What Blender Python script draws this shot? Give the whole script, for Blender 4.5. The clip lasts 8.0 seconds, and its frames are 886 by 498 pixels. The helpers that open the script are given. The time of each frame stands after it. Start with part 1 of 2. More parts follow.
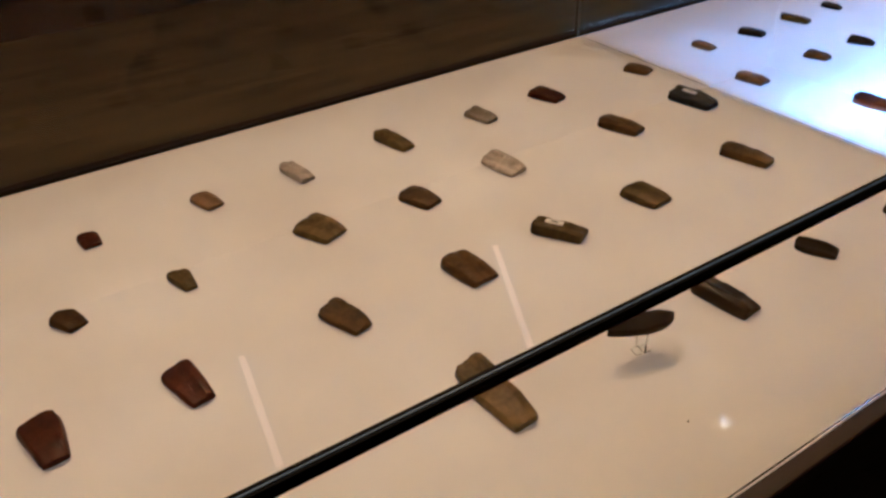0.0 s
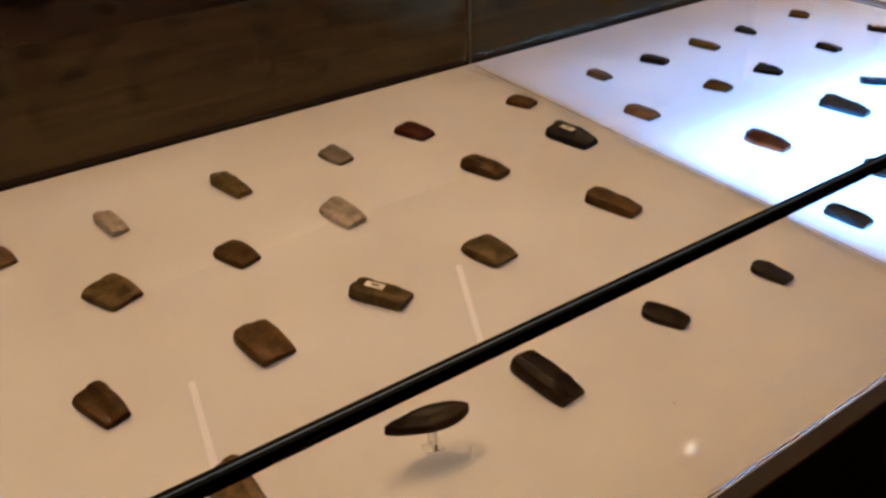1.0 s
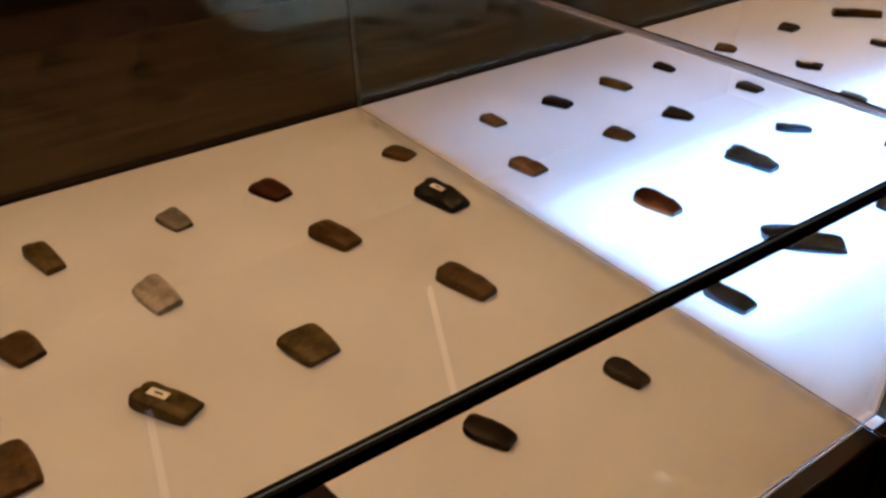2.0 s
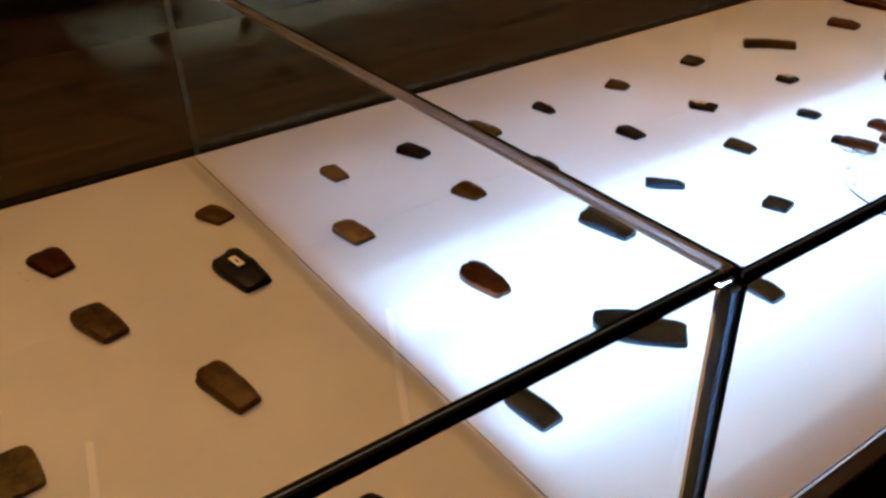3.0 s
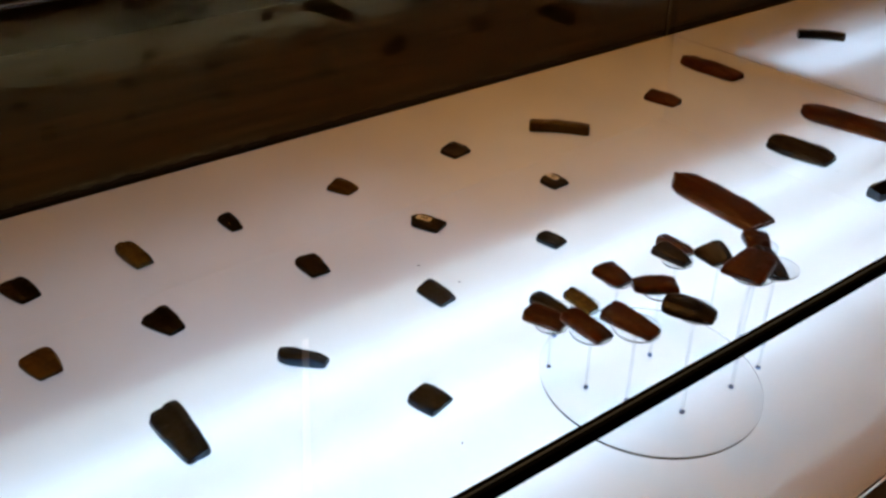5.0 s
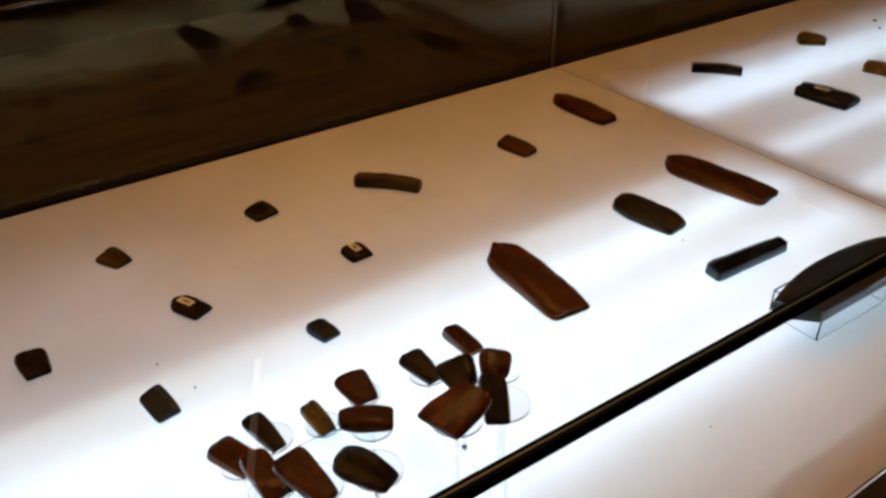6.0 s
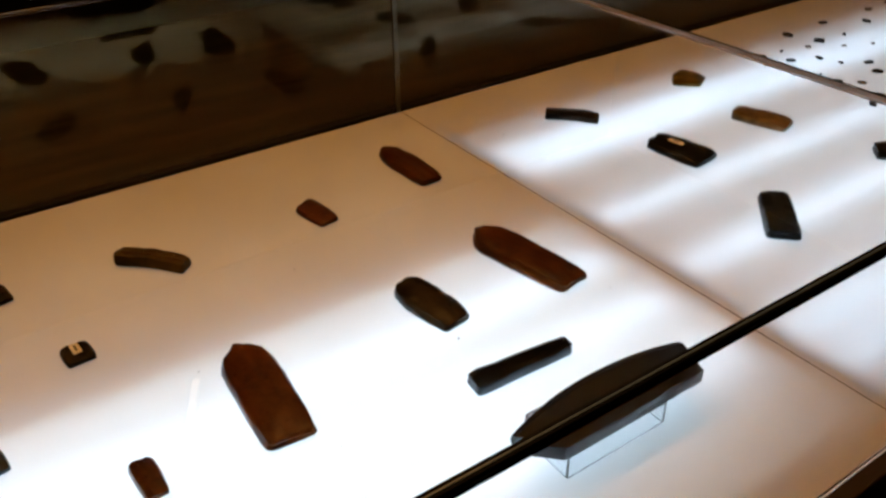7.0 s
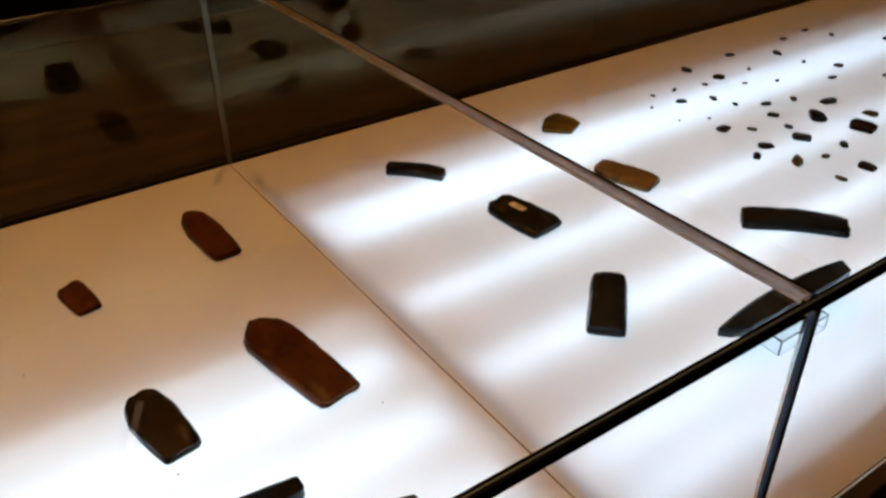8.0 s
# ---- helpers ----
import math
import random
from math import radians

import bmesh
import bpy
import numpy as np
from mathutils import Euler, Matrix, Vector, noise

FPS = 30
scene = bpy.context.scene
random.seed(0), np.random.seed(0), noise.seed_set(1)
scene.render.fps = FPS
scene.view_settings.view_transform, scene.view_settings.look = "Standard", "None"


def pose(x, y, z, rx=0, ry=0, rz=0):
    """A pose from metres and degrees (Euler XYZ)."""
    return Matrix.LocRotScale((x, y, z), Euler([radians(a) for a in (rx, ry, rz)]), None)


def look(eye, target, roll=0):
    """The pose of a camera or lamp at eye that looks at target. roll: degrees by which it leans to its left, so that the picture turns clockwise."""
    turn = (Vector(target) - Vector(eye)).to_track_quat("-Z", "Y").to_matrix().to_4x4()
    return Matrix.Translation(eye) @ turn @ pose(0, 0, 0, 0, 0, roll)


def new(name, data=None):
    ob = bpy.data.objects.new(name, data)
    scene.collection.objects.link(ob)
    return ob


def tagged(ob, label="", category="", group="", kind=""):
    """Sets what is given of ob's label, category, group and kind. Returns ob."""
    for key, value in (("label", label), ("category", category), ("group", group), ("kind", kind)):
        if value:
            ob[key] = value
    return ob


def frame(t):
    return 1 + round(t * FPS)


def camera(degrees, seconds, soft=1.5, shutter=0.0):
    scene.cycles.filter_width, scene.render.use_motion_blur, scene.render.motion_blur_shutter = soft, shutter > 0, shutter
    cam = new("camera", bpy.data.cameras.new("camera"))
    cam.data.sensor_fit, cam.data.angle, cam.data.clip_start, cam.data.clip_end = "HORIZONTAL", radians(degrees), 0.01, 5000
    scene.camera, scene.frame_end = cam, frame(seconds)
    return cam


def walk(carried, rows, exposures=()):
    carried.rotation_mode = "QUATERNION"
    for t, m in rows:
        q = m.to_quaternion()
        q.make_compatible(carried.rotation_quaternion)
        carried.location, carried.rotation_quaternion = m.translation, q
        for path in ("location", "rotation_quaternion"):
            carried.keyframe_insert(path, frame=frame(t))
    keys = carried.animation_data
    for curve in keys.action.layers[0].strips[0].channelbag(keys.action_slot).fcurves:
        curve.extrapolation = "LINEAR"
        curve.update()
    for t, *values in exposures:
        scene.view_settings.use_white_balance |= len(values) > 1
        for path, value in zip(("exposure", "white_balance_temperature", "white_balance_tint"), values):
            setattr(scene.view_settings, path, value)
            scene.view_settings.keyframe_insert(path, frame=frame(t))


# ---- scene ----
cam = camera(56.4, 8.0, soft=2.7)
PATH = [
    (0, (0.14, -0.174, 0.573), (1.052, 1.222, -0.532), -1.7),
    (0.5, (0.263, -0.171, 0.566), (1.183, 1.225, -0.531), -1.6),
    (1, (0.391, -0.179, 0.552), (1.323, 1.22, -0.531), -1.6),
    (2.5, (0.784, -0.152, 0.553), (1.722, 1.258, -0.511), -1.9),
    (3, (0.933, -0.151, 0.544), (1.882, 1.258, -0.513), -1.8),
    (3.5, (1.064, -0.141, 0.538), (2.015, 1.265, -0.52), -1.7),
    (4, (1.205, -0.117, 0.543), (2.166, 1.283, -0.513), -1.4),
    (4.5, (1.340, -0.121, 0.555), (2.296, 1.281, -0.505), -1.25),
    (4.7, (1.404, -0.119, 0.561), (2.359, 1.277, -0.505), -1.0),
    (5.8, (1.762, -0.132, 0.566), (2.704, 1.278, -0.512), -0.95),
    (6, (1.829, -0.131, 0.568), (2.776, 1.282, -0.511), -0.97),
    (6.2, (1.893, -0.132, 0.574), (2.843, 1.280, -0.507), -1.0),
    (6.5, (1.991, -0.136, 0.583), (2.944, 1.276, -0.500), -1.02),
    (7, (2.163, -0.146, 0.587), (3.111, 1.244, -0.488), -0.7),
    (7.5, (2.318, -0.152, 0.58), (3.264, 1.243, -0.489), -1.0),
    (8, (2.49, -0.142, 0.598), (3.434, 1.248, -0.483), -0.7),
]
EXPOSURES = [(0, 0.38, 3580, 10), (1, 0.20, 3820, 10), (2.5, -0.32, 4400, 10), (3.5, -0.86, 5050, 10), (4.5, -1.47, 5200, 10), (6, -1.38, 5850, 9), (8, -1.3, 5850, 9)]
walk(cam, [(t, look(eye, target, roll)) for t, eye, target, roll in PATH], EXPOSURES)

# ---- light ----
world = bpy.data.worlds.new("room_air")
scene.world = world
world.use_nodes = True
world.node_tree.nodes["Background"].inputs[0].default_value = (1.0, 0.72, 0.45, 1)
world.node_tree.nodes["Background"].inputs[1].default_value = 0.004

WARM = (1.0, 0.405, 0.072)
LAMP_FLOODS = ((-1.0, 4.0), (0.2, 26.0), (1.7, 39.0))
LAMP_SPOTS = ((3.42, 265.0), (5.8, 100.0))
TUBE_COLOUR = (0.64, 0.83, 1.0)
TUBE_DIM = 2.2
TUBE_STRONG, TUBE_WEAK, TUBE_MIDDLE = 230.0, 5.2, 56.0

# ---- plan, in metres; x along the case, z 0 on the display surface ----
FRONT, BACK = 0.0775, 1.020
GLASS_FRONT, GLASS_BACK, GLASS_TOP = 0.0820, 1.046, 0.276
SEAMS = (-0.34, 1.297, 2.937, 4.577)
BACK_SEAMS = (-0.35, 1.279, 2.881, 4.520)
JOINTS = (-0.36, 1.265, 2.872, 4.510)
LEFT, RIGHT = -1.6, 6.2
FLOOR, CEILING = -0.86, 3.10


# ---- materials ----
def material(name, roughness=0.5, metallic=0.0, colour=(0.5, 0.5, 0.5)):
    m = bpy.data.materials.new(name)
    m.use_nodes = True
    b = m.node_tree.nodes["Principled BSDF"]
    b.inputs["Base Color"].default_value = (*colour, 1)
    b.inputs["Roughness"].default_value = roughness
    b.inputs["Metallic"].default_value = metallic
    return m, m.node_tree, b


def grained(name, dark, light, scale, roughness, bump=0.3, depth=0.001, stretch=(1, 1, 1), fine=6.0, metallic=0.0, random=0.0, shine=0.16):
    """Two scales of noise in colour, roughness and relief."""
    m, t, b = material(name, roughness, metallic)
    n, l = t.nodes, t.links
    co = n.new("ShaderNodeTexCoord")
    mp = n.new("ShaderNodeMapping")
    mp.inputs["Scale"].default_value = stretch
    l.new(co.outputs["Object"], mp.inputs["Vector"])
    big, small = n.new("ShaderNodeTexNoise"), n.new("ShaderNodeTexNoise")
    big.inputs["Scale"].default_value, small.inputs["Scale"].default_value = scale, scale * fine
    big.inputs["Detail"].default_value = small.inputs["Detail"].default_value = 5
    for x in (big, small):
        l.new(mp.outputs[0], x.inputs["Vector"])
    mix = n.new("ShaderNodeMath")
    mix.operation = "MULTIPLY_ADD"
    mix.inputs[1].default_value, mix.inputs[2].default_value = 0.34, 0.0
    l.new(small.outputs["Fac"], mix.inputs[0])
    add = n.new("ShaderNodeMath")
    add.operation = "MULTIPLY_ADD"
    add.inputs[1].default_value = 0.72
    l.new(big.outputs["Fac"], add.inputs[0])
    l.new(mix.outputs[0], add.inputs[2])
    ramp = n.new("ShaderNodeValToRGB")
    ramp.color_ramp.elements[0].position, ramp.color_ramp.elements[1].position = 0.40, 0.66
    ramp.color_ramp.elements[0].color, ramp.color_ramp.elements[1].color = (*dark, 1), (*light, 1)
    l.new(add.outputs[0], ramp.inputs[0])
    last = ramp.outputs[0]
    if random:
        info = n.new("ShaderNodeObjectInfo")
        hsv = n.new("ShaderNodeHueSaturation")
        rng = n.new("ShaderNodeMapRange")
        rng.inputs["To Min"].default_value, rng.inputs["To Max"].default_value = 1 - random, 1 + random
        l.new(info.outputs["Random"], rng.inputs["Value"])
        l.new(rng.outputs[0], hsv.inputs["Value"])
        l.new(last, hsv.inputs["Color"])
        last = hsv.outputs[0]
    l.new(last, b.inputs["Base Color"])
    rr = n.new("ShaderNodeMapRange")
    rr.inputs["To Min"].default_value, rr.inputs["To Max"].default_value = max(0.04, roughness - 0.12), roughness + 0.12
    l.new(small.outputs["Fac"], rr.inputs["Value"])
    l.new(rr.outputs[0], b.inputs["Roughness"])
    bp = n.new("ShaderNodeBump")
    bp.inputs["Strength"].default_value, bp.inputs["Distance"].default_value = bump, depth
    l.new(add.outputs[0], bp.inputs["Height"])
    l.new(bp.outputs[0], b.inputs["Normal"])
    b.inputs["Specular IOR Level"].default_value = shine
    return m


def acrylic_sheet():
    """White diffusing acrylic: half of the light goes through, with faint dust and smears."""
    m = bpy.data.materials.new("opal_acrylic")
    m.use_nodes = True
    t = m.node_tree
    n, l = t.nodes, t.links
    n.remove(n["Principled BSDF"])
    out = n["Material Output"]
    co = n.new("ShaderNodeTexCoord")
    nz = n.new("ShaderNodeTexNoise")
    nz.inputs["Scale"].default_value, nz.inputs["Detail"].default_value = 5.0, 6
    l.new(co.outputs["Object"], nz.inputs["Vector"])
    ramp = n.new("ShaderNodeValToRGB")
    ramp.color_ramp.elements[0].position, ramp.color_ramp.elements[1].position = 0.3, 0.7
    ramp.color_ramp.elements[0].color, ramp.color_ramp.elements[1].color = (0.76, 0.735, 0.70, 1), (0.87, 0.86, 0.85, 1)
    l.new(nz.outputs["Fac"], ramp.inputs[0])
    d, tr, gl = n.new("ShaderNodeBsdfDiffuse"), n.new("ShaderNodeBsdfTranslucent"), n.new("ShaderNodeBsdfGlossy")
    l.new(ramp.outputs[0], d.inputs[0])
    l.new(ramp.outputs[0], tr.inputs[0])
    gl.inputs["Roughness"].default_value = 0.03
    mx = n.new("ShaderNodeMixShader")
    mx.inputs[0].default_value = 0.42
    l.new(d.outputs[0], mx.inputs[1])
    l.new(tr.outputs[0], mx.inputs[2])
    fr = n.new("ShaderNodeFresnel")
    fr.inputs["IOR"].default_value = 1.3
    top = n.new("ShaderNodeMixShader")
    l.new(fr.outputs[0], top.inputs[0])
    l.new(mx.outputs[0], top.inputs[1])
    l.new(gl.outputs[0], top.inputs[2])
    l.new(top.outputs[0], out.inputs["Surface"])
    return m


def clear(name, colour, ior=1.45, roughness=0.0):
    m, t, b = material(name, roughness, 0.0, colour)
    b.inputs["Transmission Weight"].default_value = 1.0
    b.inputs["IOR"].default_value = ior
    return m


def glowing(name, colour, strength):
    m, t, b = material(name, 0.5, 0.0, (0.8, 0.8, 0.8))
    b.inputs["Emission Color"].default_value = (*colour, 1)
    b.inputs["Emission Strength"].default_value = strength
    return m


OPAL = acrylic_sheet()
GLASS = clear("case_glass", (0.97, 0.985, 0.975), 1.52)
BACK_GLASS = clear("warm_reflection_glass", (0.97, 0.975, 0.955), 1.38)
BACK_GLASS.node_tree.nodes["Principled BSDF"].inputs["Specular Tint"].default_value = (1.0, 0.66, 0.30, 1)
ACRYLIC = clear("clear_acrylic", (0.93, 0.95, 0.96), 1.46)
SEALANT = grained("black_sealant", (0.0012, 0.0020, 0.0030), (0.0025, 0.0040, 0.0060), 60, 0.5, 0.2, 0.0005, shine=0.05)
BEAD = grained("blue_grey_bead", (0.10, 0.17, 0.40), (0.17, 0.27, 0.56), 40, 0.35, 0.15, 0.0004)
EDGE = grained("ground_glass_edge", (0.36, 0.32, 0.30), (0.52, 0.47, 0.45), 30, 0.45, 0.2, 0.0005)
EDGE.node_tree.nodes["Principled BSDF"].inputs["Transmission Weight"].default_value = 0.8
POST_EDGE = grained("grey_glass_edge", (0.13, 0.18, 0.26), (0.20, 0.27, 0.38), 30, 0.35, 0.2, 0.0005)
POST_EDGE.node_tree.nodes["Principled BSDF"].inputs["Transmission Weight"].default_value = 0.6
DIM_EDGE = grained("dull_glass_edge", (0.10, 0.09, 0.06), (0.17, 0.155, 0.11), 30, 0.4, 0.2, 0.0005)
JOINT = grained("dark_joint", (0.20, 0.17, 0.13), (0.42, 0.36, 0.28), 9, 0.7, 0.2, 0.0005)
WOOD = grained("dark_varnished_wood", (0.004, 0.002, 0.001), (0.014, 0.007, 0.003), 5, 0.55, 0.25, 0.001, (1, 8, 8))
BOARDS = grained("floor_boards", (0.045, 0.036, 0.013), (0.115, 0.088, 0.034), 1.6, 0.5, 0.3, 0.001, (1, 9, 9))
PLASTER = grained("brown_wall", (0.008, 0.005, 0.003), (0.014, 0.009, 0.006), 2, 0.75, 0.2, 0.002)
WHITE_BOX = grained("grey_box_lining", (0.10, 0.085, 0.065), (0.15, 0.13, 0.10), 4, 0.7, 0.1, 0.0005)
REFLECTOR = grained("white_reflector", (0.70, 0.70, 0.69), (0.80, 0.80, 0.79), 8, 0.5, 0.1, 0.0005)
METAL = grained("lamp_metal", (0.02, 0.02, 0.02), (0.05, 0.05, 0.05), 30, 0.4, 0.1, 0.0004, metallic=0.6)
PAINT = grained("white_paint_patch", (0.55, 0.54, 0.50), (0.75, 0.74, 0.70), 200, 0.6, 0.2, 0.0003)
STRIP = glowing("strip_glow", (1.0, 0.62, 0.36), 0.7)
BULB = glowing("lamp_bulb", (1.0, 0.6, 0.25), 450.0)
STONES = {
    "red": grained("reddish_brown_stone", (0.020, 0.0040, 0.0003), (0.056, 0.0135, 0.0008), 38, 0.32, 0.18, 0.0012, random=0.25, fine=4.5, shine=0.08),
    "brown": grained("brown_stone", (0.026, 0.0128, 0.0010), (0.084, 0.0430, 0.0040), 38, 0.32, 0.18, 0.0012, random=0.25, fine=4.5, shine=0.08),
    "olive": grained("olive_grey_stone", (0.030, 0.0195, 0.0030), (0.115, 0.0760, 0.0140), 38, 0.32, 0.18, 0.0012, random=0.2, fine=4.5, shine=0.08),
    "tan": grained("tan_stone", (0.055, 0.030, 0.008), (0.160, 0.094, 0.030), 38, 0.40, 0.18, 0.0012, random=0.15, fine=4.5, shine=0.18),
    "pale": grained("pale_grey_stone", (0.150, 0.130, 0.105), (0.360, 0.320, 0.270), 38, 0.40, 0.18, 0.0012, random=0.1, fine=4.5, shine=0.18),
    "grey": grained("grey_stone", (0.070, 0.060, 0.047), (0.165, 0.144, 0.112), 38, 0.40, 0.18, 0.0012, random=0.1, fine=4.5, shine=0.18),
    "dark": grained("dark_grey_stone", (0.0025, 0.0013, 0.0005), (0.014, 0.0078, 0.0034), 38, 0.32, 0.4, 0.0014, random=0.3, fine=4.5, shine=0.08),
    "hazed": grained("hazed_blue_stone", (0.005, 0.008, 0.014), (0.015, 0.022, 0.035), 38, 0.40, 0.4, 0.0014, random=0.2, fine=4.5, shine=0.10),
    "black": grained("black_stone", (0.0015, 0.0015, 0.0020), (0.0060, 0.0056, 0.0060), 38, 0.34, 0.35, 0.0012, random=0.2, fine=4.5, shine=0.13),
}
STONE_WORDS = {"red": "reddish-brown polished", "brown": "brown polished", "olive": "olive-grey polished", "tan": "tan-coloured", "pale": "pale grey",
               "grey": "grey", "hazed": "haze-tinted blue polished", "dark": "dark grey polished", "black": "black polished"}


# ---- building helpers ----
def finish(name, bm, mat, smooth=False):
    me = bpy.data.meshes.new(name)
    bmesh.ops.recalc_face_normals(bm, faces=bm.faces)
    bm.to_mesh(me)
    bm.free()
    me.materials.append(mat)
    for p in me.polygons:
        p.use_smooth = smooth
    return me


def part(name, bm, mat, parent=None, label="", smooth=False):
    ob = new(name, finish(name, bm, mat, smooth))
    ob.parent = parent
    if label:
        tagged(ob, label)
    if mat is ACRYLIC:
        ob.visible_shadow = False
    return ob


def thing(name, label, category, at=(0, 0, 0), turn=0, group="", kind=""):
    ob = new(name)
    ob.empty_display_size = 0.02
    ob.matrix_world = pose(*at, 0, 0, turn)
    return tagged(ob, label, category, group, kind)


def box(bm, x0, x1, y0, y1, z0, z1, bevel=0.0):
    r = bmesh.ops.create_cube(bm, size=1, matrix=Matrix.Translation(((x0 + x1) / 2, (y0 + y1) / 2, (z0 + z1) / 2)) @ Matrix.Diagonal((x1 - x0, y1 - y0, z1 - z0, 1)))
    if bevel:
        edges = list({e for v in r["verts"] for e in v.link_edges})
        bmesh.ops.bevel(bm, geom=edges, offset=bevel, segments=2, affect="EDGES", profile=0.5)
    return bm


def slab(x0, x1, y0, y1, z0, z1, bevel=0.0):
    return box(bmesh.new(), x0, x1, y0, y1, z0, z1, bevel)


def rod(radius, z0, z1, sides=14, x=0.0, y=0.0, bevel=0.0):
    bm = bmesh.new()
    r = bmesh.ops.create_cone(bm, cap_ends=True, segments=sides, radius1=radius, radius2=radius, depth=z1 - z0, matrix=Matrix.Translation((x, y, (z0 + z1) / 2)))
    if bevel:
        bmesh.ops.bevel(bm, geom=[e for e in bm.edges if len({round(v.co.z, 5) for v in e.verts}) == 1], offset=bevel, segments=2, affect="EDGES")
    return bm


# ---- room ----
part("floor", slab(LEFT - 1, RIGHT + 1, -2.2, 4.8, FLOOR - 0.05, FLOOR), BOARDS)
tagged(bpy.data.objects["floor"], "dark brown wooden floor of the dim room", "floor", kind="structure")
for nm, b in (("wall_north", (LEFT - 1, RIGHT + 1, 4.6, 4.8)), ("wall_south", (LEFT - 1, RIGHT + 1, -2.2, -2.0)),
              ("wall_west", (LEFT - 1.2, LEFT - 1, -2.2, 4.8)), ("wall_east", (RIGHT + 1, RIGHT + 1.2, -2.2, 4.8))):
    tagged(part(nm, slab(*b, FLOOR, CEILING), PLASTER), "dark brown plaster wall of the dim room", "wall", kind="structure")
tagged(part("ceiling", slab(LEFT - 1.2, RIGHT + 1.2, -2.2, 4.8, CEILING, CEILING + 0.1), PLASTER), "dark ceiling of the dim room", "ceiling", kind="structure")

# ---- warm ceiling lamps over the case ----
for x, watts in LAMP_FLOODS + LAMP_SPOTS:
    lamp = thing("ceiling_lamp", "small black metal ceiling lamp with warm bulb", "lamp", (x, 1.85, CEILING), group="ceiling lamps")
    part("housing", rod(0.06, -0.07, 0.0, 20), METAL, lamp)
    part("bulb", rod(0.024, -0.078, -0.0705, 16), BULB, lamp, "warm glowing bulb")
    if (x, watts) in LAMP_SPOTS:
        data = bpy.data.lights.new("lamp_light", "SPOT")
        data.shadow_soft_size, data.spot_size, data.spot_blend = 0.014, radians(62), 0.5
    else:
        data = bpy.data.lights.new("lamp_light", "AREA")
        data.shape, data.size = "DISK", 0.028
    data.energy, data.color = watts, WARM
    light = new("lamp_light", data)
    light.matrix_world = look((x, 1.84, CEILING - 0.10), (x, 0.45, 0))

# ---- two thin warm strip lamps on the ceiling ----
def strip_lamp(x0, y0, x1, y1):
    length = math.hypot(x1 - x0, y1 - y0)
    lamp = thing("strip_lamp", "thin warm strip lamp on the ceiling", "lamp", (x0, y0, CEILING), math.degrees(math.atan2(y1 - y0, x1 - x0)), group="strip lamps")
    part("batten", slab(0, length, -0.022, 0.022, -0.030, 0.0, 0.003), METAL, lamp)
    part("diffuser", slab(0.01, length - 0.01, -0.019, 0.019, -0.044, -0.031, 0.003), STRIP, lamp, "warm glowing diffuser")


strip_lamp(2.48, 2.50, 3.00, 3.56)
strip_lamp(0.97, 2.60, 1.14, 3.50)

# ---- light box under the display surface ----
cabinet = thing("display_cabinet", "long dark wooden cabinet that carries the lit display surface", "display cabinet", (0, 0, FLOOR))
def cab(name, x0, x1, y0, y1, z0, z1, mat, label="", bevel=0.0):
    return part(name, slab(x0, x1, y0, y1, z0 - FLOOR, z1 - FLOOR, bevel), mat, cabinet, label)
cab("front_panel", LEFT, 1.2645, 0.066, 0.0845, FLOOR, 0.0005, WOOD, bevel=0.002)
cab("front_panel", 1.2655, RIGHT, 0.060, 0.0770, FLOOR, 0.0005, WOOD, bevel=0.002)
cab("back_panel", LEFT, RIGHT, 1.054, 1.074, FLOOR, -0.008, WOOD, bevel=0.002)
cab("back_ledge", LEFT, RIGHT, 1.022, 1.053, -0.120, -0.100, WOOD, "dark wooden ledge behind the white panels")
cab("box_floor", LEFT, RIGHT, 0.091, 1.020, -0.150, -0.140, WHITE_BOX, "grey lining of the light box")
cab("lining", LEFT, RIGHT, 0.091, 0.098, -0.138, -0.012, WHITE_BOX, "grey lining of the light box")
cab("lining", LEFT, RIGHT, 1.010, 1.018, -0.138, -0.012, WHITE_BOX, "grey lining of the light box")
for x in JOINTS:
    cab("divider", x - 0.0180, x + 0.0180, 0.099, 1.008, -0.138, -0.0068, WOOD, "wooden divider under a joint of the panels")
    cab("joint_strip", x - 0.00125, x + 0.00125, FRONT + 0.008, BACK - 0.001, -0.0064, -0.0005, JOINT, "thin dark strip in the joint between two panels")

def tube(x0, x1, y, strength, z=-0.046, colour=TUBE_COLOUR):
    t = thing("fluorescent_tube", "lit white fluorescent tube under the opal panels" if colour is TUBE_COLOUR else "dim yellowish fluorescent tube added under the opal panels", "lamp", (x0, y, z), group="tubes under the panels")
    bm = bmesh.new()
    bmesh.ops.create_cone(bm, cap_ends=True, segments=12, radius1=0.013, radius2=0.013, depth=x1 - x0, matrix=Matrix.Translation(((x1 - x0) / 2, 0, 0)) @ Matrix.Rotation(radians(90), 4, "Y"))
    part("glass_tube", bm, glowing("tube_glow", colour, strength), t, smooth=True)
    for e in (0.0, x1 - x0):
        part("end_socket", slab(e - 0.007, e + 0.0, -0.016, 0.016, -0.139 - z, 0.016, 0.002) if e == 0.0 else slab(e, e + 0.007, -0.016, 0.016, -0.139 - z, 0.016, 0.002), WHITE_BOX, t, "white plastic socket")

for y in (0.262, 0.368, 0.475):
    tube(1.293, 2.838, y, TUBE_STRONG, -0.036)
cab("reflector", 1.290, 2.850, 0.574, 0.580, -0.138, -0.013, REFLECTOR, "white reflector wall beside the tubes")
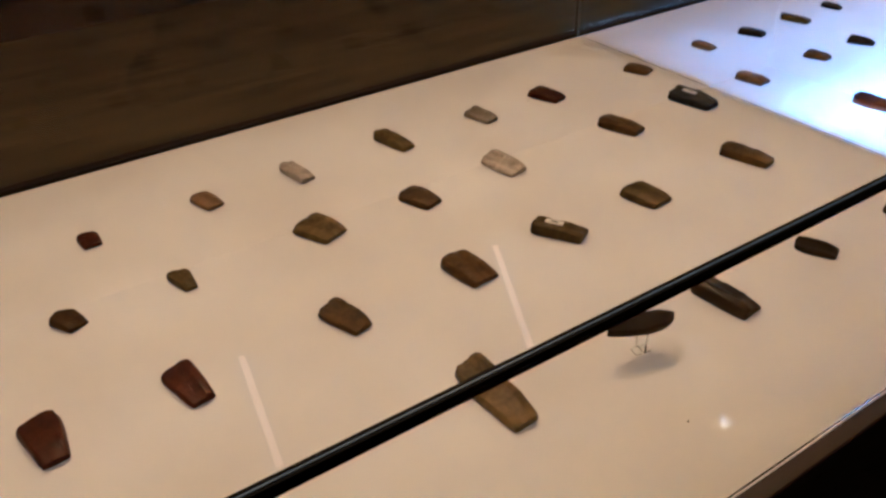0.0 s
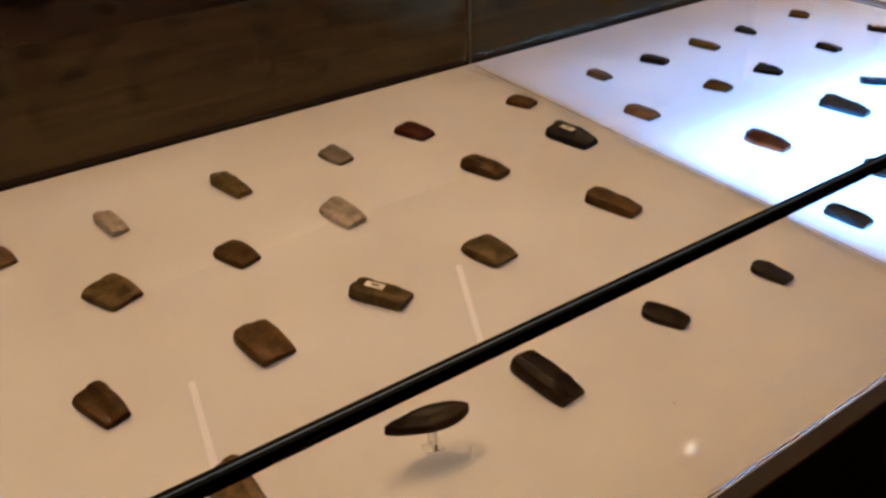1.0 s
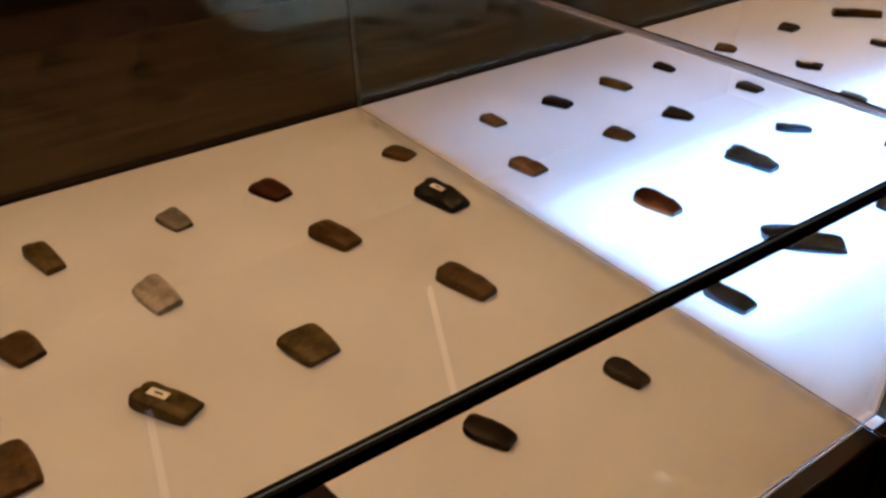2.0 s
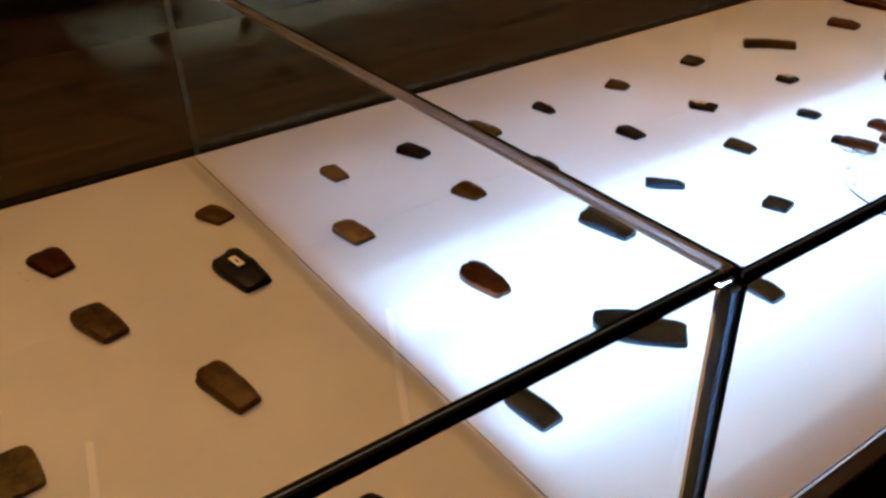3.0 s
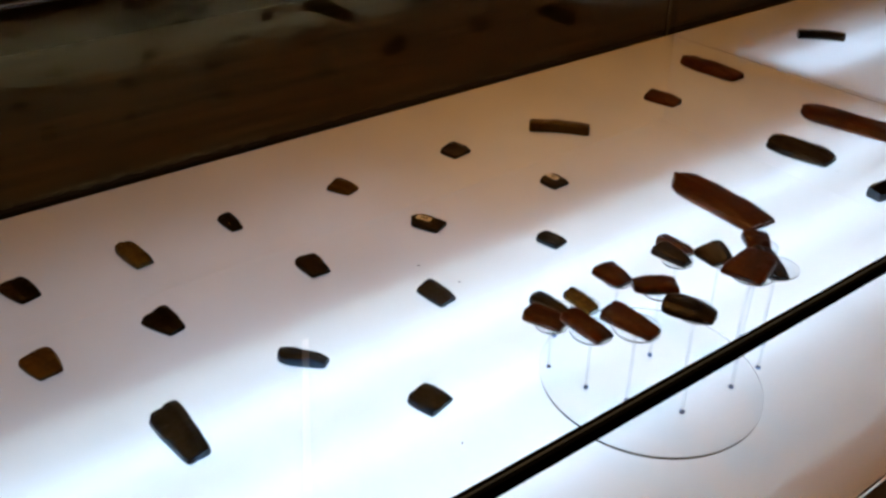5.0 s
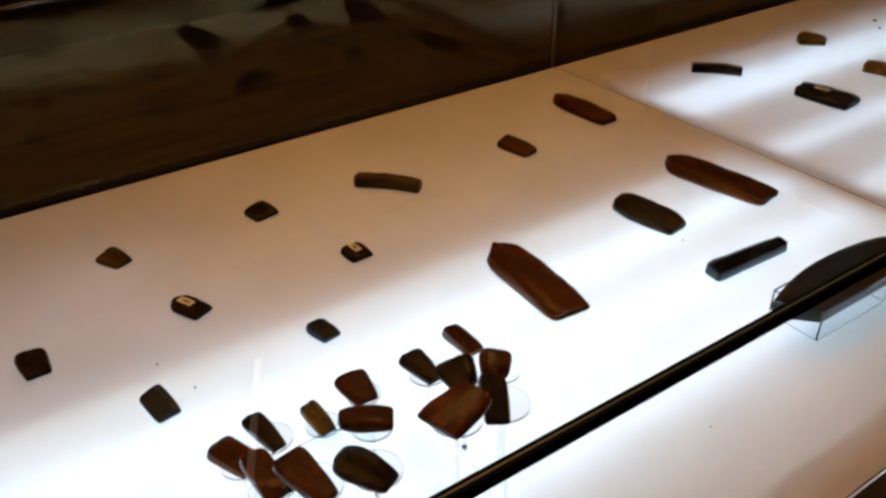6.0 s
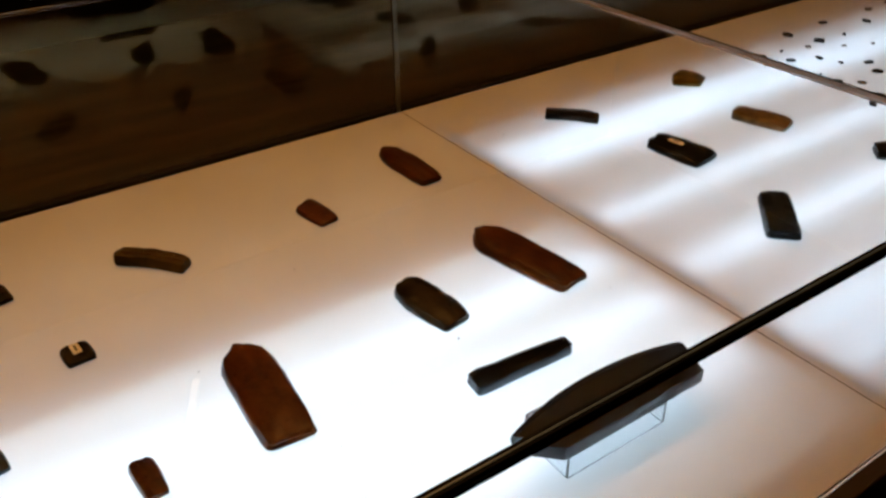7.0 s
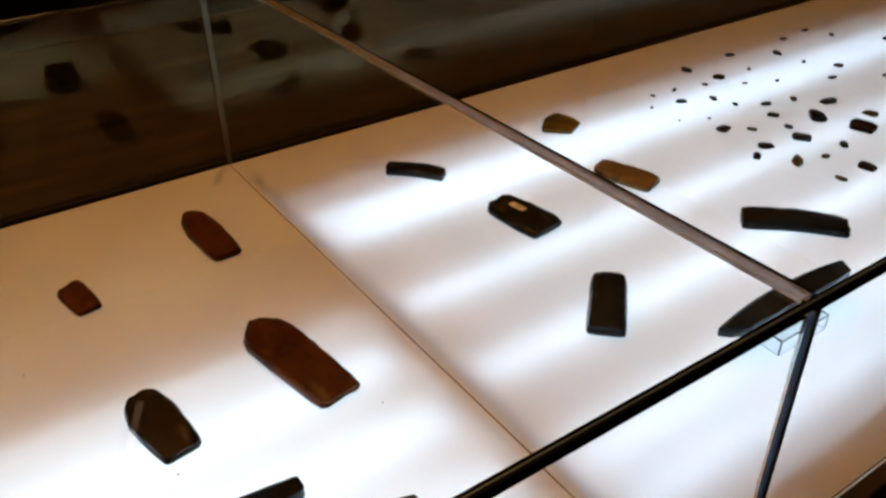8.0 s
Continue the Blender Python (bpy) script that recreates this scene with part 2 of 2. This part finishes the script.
for x0, x1 in ((2.890, 4.490), (4.530, 6.100)):
    cab("baffle", x0, x1, 0.862, 0.868, -0.138, -0.008, WOOD, "unseen wooden baffle added to hold back tube light")
cab("baffle", 1.300, 6.100, 0.126, 0.132, -0.138, -0.006, WOOD, "unseen wooden baffle added to hold back tube light")
for y in (0.660, 0.800):
    tube(1.295, 2.05, y, TUBE_WEAK * 1.3, -0.115)
    tube(2.068, 2.80, y, TUBE_WEAK * 0.55, -0.115, (0.95, 0.86, 0.58))
for y in (0.178, 0.246, 0.392, 0.540, 0.722, 0.778):
    tube(2.898, 4.490, y, TUBE_MIDDLE * (0.3 if y < 0.2 else 1.0), -0.033)
    tube(4.530, 6.05, y, TUBE_MIDDLE, -0.033)

# dim warm tubes before the bright ones, added so the panel joint stands darker
for y in (0.24, 0.46, 0.68, 0.90):
    tube(-0.30, 1.23, y, TUBE_DIM, -0.118, (1.0, 0.55, 0.22))
    tube(LEFT + 0.02, -0.40, y, TUBE_DIM, -0.118, (1.0, 0.55, 0.22))

# ---- opal panels ----
ends = (LEFT,) + JOINTS + (RIGHT,)
for x0, x1 in zip(ends[:-1], ends[1:]):
    bm = slab(x0 + 0.0012, x1 - 0.0012, FRONT if x0 > 1 else FRONT + 0.0075, BACK, -0.006, 0.0)
    low = [f for f in bm.faces if f.normal.z < -0.5 or abs(f.normal.x) > 0.5]
    bmesh.ops.delete(bm, geom=low, context="FACES_ONLY")
    lit = x0 > 1.2
    panel = part("display_panel", bm, OPAL, cabinet, "white opal acrylic panel lit by tubes from below" if lit else "unlit white opal acrylic panel")
    panel.location = (0, 0, -FLOOR)

# ---- glass case ----
case = thing("glass_case", "long clear glass case with black sealed edges over the stones", "glass case", (0, 0, 0))
def pane(name, *b):
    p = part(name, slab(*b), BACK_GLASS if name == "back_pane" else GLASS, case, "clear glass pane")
    p.visible_shadow = False
    return p
gx = (LEFT,) + SEAMS + (RIGHT,)
def edge(name, x0, x1, y0, y1, z0, z1, mat, label, bevel=0.0006):
    return part(name, slab(x0, x1, y0, y1, z0, z1, bevel), mat, case, label)
for x0, x1 in zip(gx[:-1], gx[1:]):
    a, b = x0 + 0.0038, x1 - 0.0088
    front = GLASS_FRONT if x0 > 1 else GLASS_FRONT + 0.0075
    pane("top_pane", a, b, front + 0.0017, GLASS_BACK - 0.005, GLASS_TOP - 0.008, GLASS_TOP)
    pane("front_pane", x0 + 0.0032, x1 - 0.0112, front - 0.004, front + 0.004, 0.0005, GLASS_TOP - 0.009)
    edge("front_edge_seal", x0 + 0.0005, x1 - 0.0005, front - 0.0043, front - 0.0022, GLASS_TOP - 0.0045, GLASS_TOP - 0.0005, SEALANT, "black seal along the glass edge", 0.0004)
    edge("edge_tape", x0 + 0.0005, x1 - 0.0005, front - 0.0002, front + 0.0014, GLASS_TOP - 0.0004, GLASS_TOP + 0.0004, SEALANT, "thin black tape along the glass edge", 0)
    edge("edge_bead", x0 + 0.0005, x1 - 0.0005, front - 0.0020, front - 0.0004, GLASS_TOP - 0.0040, GLASS_TOP - 0.0002, BEAD, "thin bead in the glass edge, blued against the warm light", 0.0002)
    edge("back_edge_seal", x0 + 0.0005, x1 - 0.0005, GLASS_BACK - 0.0045, GLASS_BACK + 0.0045, GLASS_TOP - 0.0095, GLASS_TOP, GLASS, "polished glass edge").visible_shadow = False
bx = (LEFT,) + BACK_SEAMS + (RIGHT,)
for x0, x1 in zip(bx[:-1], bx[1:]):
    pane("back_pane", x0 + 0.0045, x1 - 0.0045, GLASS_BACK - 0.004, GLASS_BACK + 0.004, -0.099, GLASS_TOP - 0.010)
for x in BACK_SEAMS:
    edge("back_seam", x - 0.004, x + 0.004, GLASS_BACK - 0.0042, GLASS_BACK + 0.0042, -0.099, GLASS_TOP - 0.010, DIM_EDGE, "dull glass edge in the seam")
for x in SEAMS:
    y0 = GLASS_FRONT + (0.0042 if x > 1 else 0.0117)
    edge("top_seam", x - 0.0098, x + 0.0012, y0, GLASS_BACK - 0.005, GLASS_TOP - 0.0084, GLASS_TOP + 0.0004, EDGE, "grey glass edge in the seam")
    edge("top_seam_seal", x + 0.0014, x + 0.0042, y0, GLASS_BACK - 0.005, GLASS_TOP - 0.0086, GLASS_TOP + 0.0006, SEALANT, "black seal in the seam", 0)
    edge("front_seam", x - 0.0110, x - 0.0015, y0 - 0.0087, y0 + 0.0002, 0.0005, GLASS_TOP - 0.0090, POST_EDGE, "grey glass edge in the seam")
    edge("front_seam_seal", x - 0.0013, x + 0.0030, y0 - 0.0090, y0 + 0.0003, 0.0005, GLASS_TOP - 0.0090, SEALANT, "black seal in the seam")


# ---- stone tools ----
def outline(length, w1, w2, style, count=52):
    """Closed outline of a tool in its own plane: the butt at -x, the cutting edge at +x."""
    pts = []
    for k in range(count):
        a = 2 * math.pi * (k + 0.5) / count
        c, q = math.cos(a), math.sin(a)
        power = {"bar": 14.0, "arch": 12.0, "round": 4.2, "leaf": 1.6}.get(style, 10.0)
        if c > 0 and style in ("", "point", "round"):
            power += 7.0
        r = (abs(c) ** power + abs(q) ** power) ** (-1 / power)
        u, v = c * r, q * r
        w = w1 + (w2 - w1) * (u + 1) / 2
        if style in ("", "point", "round"):
            w *= 1 + 0.07 * (1 - u * u)
        x, y = u * length / 2, v * w / 2
        if style == "arch":
            y = y * (1 - 0.12 * abs(u) ** 3) + length * (0.035 - 0.07 * u * u)
        if style == "point" and u < -0.72:
            y *= 1 - 0.66 * (-u - 0.72) / 0.28
        if style == "round" and u < -0.3:
            y *= 1 - 0.15 * (-u - 0.3) / 0.7
        pts.append((x, y))
    return pts


def tool_mesh(name, length, w1, w2, height, style, mat, seed):
    rnd = random.Random(seed)
    pts = outline(length, w1, w2, style)
    n = len(pts)
    off = Vector((rnd.uniform(0, 50), rnd.uniform(0, 50), rnd.uniform(0, 50)))
    bm = bmesh.new()
    slope = 0.38 if style in ("", "point", "round") else 0.1
    lean = rnd.uniform(-0.22, 0.22)
    height *= 0.86
    rings = []
    for z, k in ((0.0, 0.96), (0.28, 1.0), (0.66, 0.95), (0.90, 0.85), (1.0, 0.70), (1.05, 0.34)):
        ring = []
        for x, y in pts:
            p = Vector((x * (0.93 + 0.07 * k) if k < 0.9 else x * (0.5 + 0.5 * k), y * k, 0))
            fall = max(0.0, x / length * 2 - 0.35) / 0.65
            h = height * z * (1 - slope * min(1, fall) ** 1.4 * (z > 0.2)) * (1 + lean * y / (w1 + w2) * 4)
            j = noise.noise(Vector((x * 45, y * 45, z * 1.5)) + off)
            q = noise.noise(Vector((x * 190, y * 190, z * 4)) + off)
            d = 1 + 0.035 * j + 0.018 * q
            ring.append(bm.verts.new((p.x * (1 + 0.025 * j + 0.015 * q), p.y * d, max(0.0, h + (height * (0.09 * q + 0.10 * j) if z > 0.5 else 0)))))
        rings.append(ring)
    for a, b in zip(rings[:-1], rings[1:]):
        for i in range(n):
            bm.faces.new((a[i], a[(i + 1) % n], b[(i + 1) % n], b[i]))
    bm.faces.new(rings[-1])
    bm.faces.new(list(reversed(rings[0])))
    me = finish(name, bm, mat, True)
    me.set_sharp_from_angle(angle=radians(24))
    return me


COUNT = [0]
GROW = (1.03, 1.07)
def adze(x, y, turn, length, w1, w2, height, colour, style="", patch=False, z=0.0005, name="stone_adze", group="stone adzes laid out in rows"):
    COUNT[0] += 1
    length, w1, w2 = length * GROW[0], w1 * GROW[1], w2 * GROW[1]
    ob = new(name, tool_mesh(name, length, w1, w2, height, style, STONES[colour], COUNT[0]))
    ob.matrix_world = pose(x - 0.0006, y - 0.0018, z, 0, 0, turn)
    shape = {"bar": "long stone adze", "arch": "long arched stone adze", "point": "stone adze with pointed butt", "round": "stone adze with rounded ends"}.get(style, "stone adze" if length > 0.045 else "small square stone adze")
    where = "on lit panel" if x > 1.27 else "on white panel"
    tagged(ob, STONE_WORDS[colour] + " " + shape + (" with white paint patch" if patch else " " + where), "stone adze", group)
    if patch:
        p = part("paint_patch", slab(-0.010 - length * 0.05, 0.008 + length * 0.03, -0.0048, 0.0048, height * 0.98, height * 1.05, 0.0003), PAINT, ob, "white painted patch")
        p.location = (-length * 0.08, 0, 0)
        part("mark", slab(-0.006, 0.004, -0.0011, 0.0011, height * 1.0502, height * 1.0502 + 0.0003), SEALANT, p, "thin dark painted mark")
    return ob

# back, middle and front rows, from the unlit panel on
adze(0.252, 0.825, -87, 0.030, 0.025, 0.022, 0.009, "red")
adze(0.189, 0.669, -68, 0.038, 0.032, 0.023, 0.009, "brown", "point")
adze(0.127, 0.491, -86, 0.063, 0.039, 0.024, 0.013, "red")
adze(0.321, 0.667, -84, 0.040, 0.028, 0.015, 0.009, "olive")
adze(0.263, 0.487, -82, 0.060, 0.034, 0.024, 0.012, "red")
adze(0.412, 0.832, -76, 0.044, 0.030, 0.025, 0.009, "tan")
adze(0.548, 0.831, -82, 0.057, 0.027, 0.023, 0.012, "pale")
adze(0.505, 0.673, -70, 0.056, 0.049, 0.039, 0.011, "olive")
adze(0.443, 0.491, -76, 0.058, 0.034, 0.025, 0.012, "brown")
adze(0.714, 0.834, -80, 0.068, 0.030, 0.024, 0.014, "olive")
adze(0.652, 0.663, -74, 0.052, 0.038, 0.030, 0.011, "brown")
adze(0.608, 0.487, -84, 0.062, 0.043, 0.038, 0.013, "brown")
adze(0.877, 0.829, -80, 0.051, 0.033, 0.025, 0.010, "grey")
adze(0.802, 0.672, -82, 0.063, 0.035, 0.031, 0.013, "pale")
adze(0.750, 0.489, -60, 0.067, 0.033, 0.031, 0.014, "olive", patch=True)
adze(1.016, 0.828, -76, 0.056, 0.042, 0.029, 0.011, "red")
adze(1.029, 0.664, -76, 0.067, 0.039, 0.030, 0.014, "brown")
adze(0.903, 0.487, -82, 0.056, 0.048, 0.038, 0.011, "olive")
adze(1.101, 0.481, -78, 0.073, 0.033, 0.026, 0.015, "brown")
adze(1.194, 0.666, -82, 0.076, 0.040, 0.033, 0.016, "black", patch=True)
adze(1.222, 0.819, -70, 0.045, 0.034, 0.027, 0.009, "brown")
adze(0.506, 0.302, -89, 0.090, 0.036, 0.029, 0.016, "olive")
adze(0.812, 0.281, -86, 0.072, 0.035, 0.031, 0.015, "dark")
adze(0.980, 0.283, -67, 0.049, 0.027, 0.020, 0.010, "dark", "round")
adze(1.141, 0.269, -82, 0.045, 0.030, 0.021, 0.009, "dark", "round")
adze(1.323, 0.291, -86, 0.055, 0.026, 0.026, 0.011, "hazed")
adze(1.408, 0.829, -88, 0.042, 0.029, 0.024, 0.009, "tan")
adze(1.347, 0.667, -83, 0.052, 0.033, 0.031, 0.011, "tan")
adze(1.540, 0.822, -74, 0.048, 0.032, 0.024, 0.010, "dark")
adze(1.530, 0.666, -80, 0.043, 0.035, 0.024, 0.009, "brown")
adze(1.413, 0.478, -86, 0.067, 0.039, 0.023, 0.014, "red", "round")
adze(1.613, 0.483, -84, 0.074, 0.032, 0.023, 0.015, "hazed")
adze(1.673, 0.820, -80, 0.058, 0.025, 0.022, 0.012, "olive")
adze(1.803, 0.826, -86, 0.041, 0.020, 0.015, 0.009, "dark")
adze(1.973, 0.825, -68, 0.038, 0.031, 0.023, 0.009, "brown")
adze(2.172, 0.828, -80, 0.034, 0.034, 0.034, 0.009, "dark")
adze(1.659, 0.662, -74, 0.046, 0.035, 0.019, 0.009, "dark")
adze(1.845, 0.668, -88, 0.042, 0.030, 0.024, 0.009, "dark")
adze(2.015, 0.671, -66, 0.045, 0.027, 0.026, 0.009, "dark", "point", patch=True)
adze(1.756, 0.517, -50, 0.053, 0.025, 0.014, 0.011, "hazed", "round")
adze(1.934, 0.532, -82, 0.044, 0.024, 0.023, 0.009, "hazed")
adze(2.120, 0.543, -80, 0.033, 0.025, 0.022, 0.009, "hazed")
adze(1.829, 0.389, -74, 0.034, 0.030, 0.030, 0.009, "hazed")
adze(2.357, 0.796, -48, 0.095, 0.033, 0.029, 0.016, "brown", "arch")
adze(2.228, 0.661, -86, 0.031, 0.030, 0.028, 0.009, "dark", patch=True)
adze(2.582, 0.781, -80, 0.060, 0.031, 0.029, 0.012, "red")
adze(2.765, 0.830, -87, 0.125, 0.042, 0.038, 0.016, "red", "round")
adze(2.369, 0.486, -94, 0.155, 0.053, 0.050, 0.016, "red", "point")
adze(2.592, 0.514, -82, 0.098, 0.046, 0.039, 0.016, "dark", "round")
adze(2.748, 0.528, -81, 0.163, 0.058, 0.050, 0.016, "red", "point")
adze(2.610, 0.365, -3, 0.122, 0.024, 0.019, 0.016, "black", "bar")
adze(3.096, 0.822, -49, 0.090, 0.027, 0.028, 0.016, "dark", "arch")
adze(3.143, 0.621, -82, 0.098, 0.046, 0.056, 0.016, "black", patch=True)
adze(3.393, 0.825, -60, 0.056, 0.074, 0.045, 0.011, "olive", "point")
adze(3.345, 0.623, -72, 0.093, 0.035, 0.041, 0.016, "tan")
adze(3.095, 0.403, -136, 0.109, 0.042, 0.044, 0.016, "black", "bar")
adze(3.435, 0.392, -47, 0.137, 0.046, 0.042, 0.016, "black", "arch")
adze(1.655, 0.290, -88, 0.053, 0.022, 0.024, 0.011, "hazed")
# a wide oval stone
adze(1.494, 0.317, -48, 0.094, 0.044, 0.044, 0.008, "hazed", "round")

# a leaf-shaped stone on a clear stand
leaf_stand = thing("display_stand", "small clear acrylic stand on the white panel", "display stand", (0.672, 0.272, 0.0005), -11)
part("base", slab(-0.009, 0.009, -0.006, 0.006, 0.0, 0.0015, 0.0004), ACRYLIC, leaf_stand)
part("upright", slab(-0.0015, 0.0015, -0.008, 0.008, 0.0017, 0.0330, 0.0004), ACRYLIC, leaf_stand)
leaf = adze(0.668, 0.274, -13, 0.077, 0.018, 0.034, 0.0100, "dark", "leaf", z=0.0340)
tagged(leaf, "dark grey leaf-shaped stone blade on a clear stand", "stone tool")


# raised group: each stone on its own clear plate and rod, rising from back to front
disc = part("acrylic_disc", rod(0.109, 0.0, 0.003, 64), ACRYLIC)
disc.location = (2.031, 0.293, 0.0004)
tagged(disc, "thin round clear acrylic disc lying on the lit panel", "acrylic disc")


def raised(x, y, turn, length, w1, w2, colour, height, style="", slide=(0.002, -0.007)):
    foot_z = 0.0036 if math.hypot(x - 2.031, y - 0.293) < 0.105 else 0.0005
    height -= foot_z
    st = thing("display_stand", "small clear acrylic stand with round plate", "display stand", (x + slide[0], y + slide[1], foot_z), group="clear stands of the raised group")
    r = max(0.016, length * 0.42)
    part("foot", rod(0.0026, 0.0, 0.0022, 12), BEAD, st, "small grey foot")
    part("stem", rod(0.0013, 0.0023, height - 0.0024, 10), ACRYLIC, st)
    part("plate", rod(r, height - 0.0022, height, 28, bevel=0.0005), ACRYLIC, st)
    ob = adze(x, y, turn, length, w1, w2, 0.009, colour, style, z=height + foot_z + 0.0006, group="stone adzes on clear stands")
    ob["label"] = STONE_WORDS[colour] + " stone adze raised on a clear plate"


raised(1.9537, 0.3649, -70, 0.042, 0.027, 0.022, "red", 0.059)
raised(1.9617, 0.3179, -88, 0.050, 0.023, 0.021, "red", 0.075)
raised(1.9917, 0.3989, -82, 0.047, 0.021, 0.014, "dark", 0.037)
raised(2.0477, 0.4119, -88, 0.041, 0.018, 0.016, "olive", 0.012)
raised(1.9807, 0.2809, -82, 0.053, 0.029, 0.018, "red", 0.094)
raised(2.0887, 0.4049, -92, 0.040, 0.033, 0.021, "red", 0.034)
raised(2.0497, 0.3159, -32, 0.044, 0.024, 0.024, "red", 0.087, "round")
raised(2.0097, 0.2429, -66, 0.046, 0.030, 0.019, "dark", 0.118, "round", (0.008, -0.003))
raised(2.1367, 0.3669, -88, 0.042, 0.026, 0.014, "dark", 0.062)
adze(2.235, 0.440, -88, 0.047, 0.024, 0.020, 0.010, "red")
raised(2.1447, 0.3199, -105, 0.031, 0.035, 0.023, "dark", 0.084)
raised(2.1547, 0.2819, -130, 0.027, 0.026, 0.020, "red", 0.116)
raised(2.0887, 0.2419, -165, 0.048, 0.029, 0.038, "red", 0.134, "", (-0.004, -0.006))
raised(2.1277, 0.2469, -122, 0.049, 0.022, 0.018, "dark", 0.118, "", (0.006, -0.006))


# broad curved blades leaning on clear boxes
def blade(x, y, z, length, width, turn, tilt, colour):
    bm = bmesh.new()
    n = 22
    rings = []
    for zz, k in ((0.0, 0.92), (0.4, 1.0), (0.8, 0.96), (1.0, 0.80)):
        ring = []
        for i in range(n + 1):
            u = -1 + 2 * i / n
            ring.append(bm.verts.new((u * length / 2 * (0.96 + 0.04 * k), width * k * (1 - 0.36 * u ** 2 if u < 0 else 1 - 0.28 * u ** 2.4), zz * 0.015)))
        for i in range(1, n):
            u = 1 - 2 * i / n
            ring.append(bm.verts.new((u * length / 2, width * 0.06 * (1 - k) + width * 0.5 * max(0.0, (-u - 0.72) / 0.28) + 0.003 * noise.noise(Vector((u * 4, zz, x * 9))), zz * 0.015)))
        rings.append(ring)
    m = len(rings[0])
    for a, b in zip(rings[:-1], rings[1:]):
        for i in range(m):
            bm.faces.new((a[i], a[(i + 1) % m], b[(i + 1) % m], b[i]))
    bm.faces.new(rings[-1])
    bm.faces.new(list(reversed(rings[0])))
    ob = new("crescent_stone", finish("crescent_stone", bm, STONES[colour], False))
    ob.matrix_world = pose(x, y, z, tilt, 0, turn)
    return tagged(ob, "large dark crescent-shaped stone blade leaning on a clear box", "stone tool", "large stone blades")


def clear_box(x0, x1, y0, y1, h):
    b = thing("acrylic_box", "clear acrylic box used as a stand", "display stand", ((x0 + x1) / 2, (y0 + y1) / 2, 0.0005), group="clear boxes")
    w, d = (x1 - x0) / 2, (y1 - y0) / 2
    part("front_wall", slab(-w, w, -d, -d + 0.002, 0, h), ACRYLIC, b)
    part("back_wall", slab(-w, w, d - 0.002, d, 0, h), ACRYLIC, b)
    part("side_wall", slab(-w, -w + 0.002, -d + 0.0022, d - 0.0022, 0, h), ACRYLIC, b)
    part("side_wall", slab(w - 0.002, w, -d + 0.0022, d - 0.0022, 0, h), ACRYLIC, b)
    part("top", slab(-w, w, -d, d, h + 0.0002, h + 0.0022), ACRYLIC, b)
    return b


clear_box(2.550, 2.677, 0.229, 0.286, 0.026)
blade(2.624, 0.228, 0.0290, 0.222, 0.056, 0, 3, "black")
clear_box(3.190, 3.275, 0.236, 0.276, 0.0185)
blade(3.244, 0.254, 0.0215, 0.222, 0.033, 0, 3, "black")

# small flakes on the far lit panel
rnd = random.Random(5)
def flake(x, y, size):
    COUNT[0] += 1
    w = size * rnd.uniform(0.55, 0.8)
    ob = new("stone_flake", tool_mesh("stone_flake", size, w, w * rnd.uniform(0.6, 1.0), size * 0.25, rnd.choice(("leaf", "point", "round")), STONES[rnd.choice(("dark", "black", "dark", "olive"))], COUNT[0]))
    ob.matrix_world = pose(x, y, 0.0005, 0, 0, rnd.uniform(0, 360))
    tagged(ob, "small dark stone flake on a lit white panel" if size < 0.02 else "larger dark angular stone flake on a lit white panel", "stone flake", "stone flakes")

flake(3.619, 0.824, 0.010)
flake(3.577, 0.787, 0.010)
flake(3.671, 0.820, 0.012)
flake(3.639, 0.774, 0.020)
flake(3.574, 0.720, 0.007)
flake(3.766, 0.874, 0.025)
flake(3.739, 0.805, 0.013)
flake(3.698, 0.750, 0.018)
flake(3.606, 0.651, 0.026)
flake(3.788, 0.813, 0.022)
flake(3.623, 0.696, 0.008)
flake(3.709, 0.710, 0.013)
flake(3.905, 0.883, 0.020)
flake(3.805, 0.765, 0.011)
flake(3.872, 0.808, 0.014)
flake(3.644, 0.623, 0.017)
flake(3.567, 0.553, 0.020)
flake(3.754, 0.678, 0.018)
flake(3.609, 0.568, 0.025)
flake(3.722, 0.639, 0.020)
flake(3.992, 0.832, 0.024)
flake(3.866, 0.738, 0.012)
flake(3.702, 0.593, 0.017)
flake(3.813, 0.664, 0.018)
flake(3.683, 0.554, 0.031)
flake(3.602, 0.504, 0.033)
flake(3.777, 0.590, 0.043)
flake(3.655, 0.490, 0.016)
flake(3.852, 0.619, 0.029)
flake(3.715, 0.497, 0.019)
flake(3.607, 0.431, 0.020)
flake(3.798, 0.518, 0.042)
flake(3.672, 0.430, 0.027)
flake(3.863, 0.543, 0.026)
for k in range(26):
    flake(rnd.uniform(3.90, 4.42), rnd.uniform(0.30, 0.92), rnd.uniform(0.009, 0.028))

# a few crumbs of stone lying about on the panels
bm = bmesh.new()
for k in range(46):
    m = Matrix.Translation((rnd.uniform(0.2, 3.5), rnd.uniform(0.15, 0.97), 0.0009)) @ Matrix.Rotation(rnd.uniform(0, 6), 4, "Z") @ Matrix.Diagonal((rnd.uniform(0.6, 1.8), 1, 0.6, 1))
    bmesh.ops.create_icosphere(bm, subdivisions=1, radius=rnd.uniform(0.0006, 0.0013), matrix=m)
tagged(part("stone_crumbs", bm, STONES["dark"]), "tiny dark crumbs of stone scattered on the white panels", "crumbs", kind="stuff")
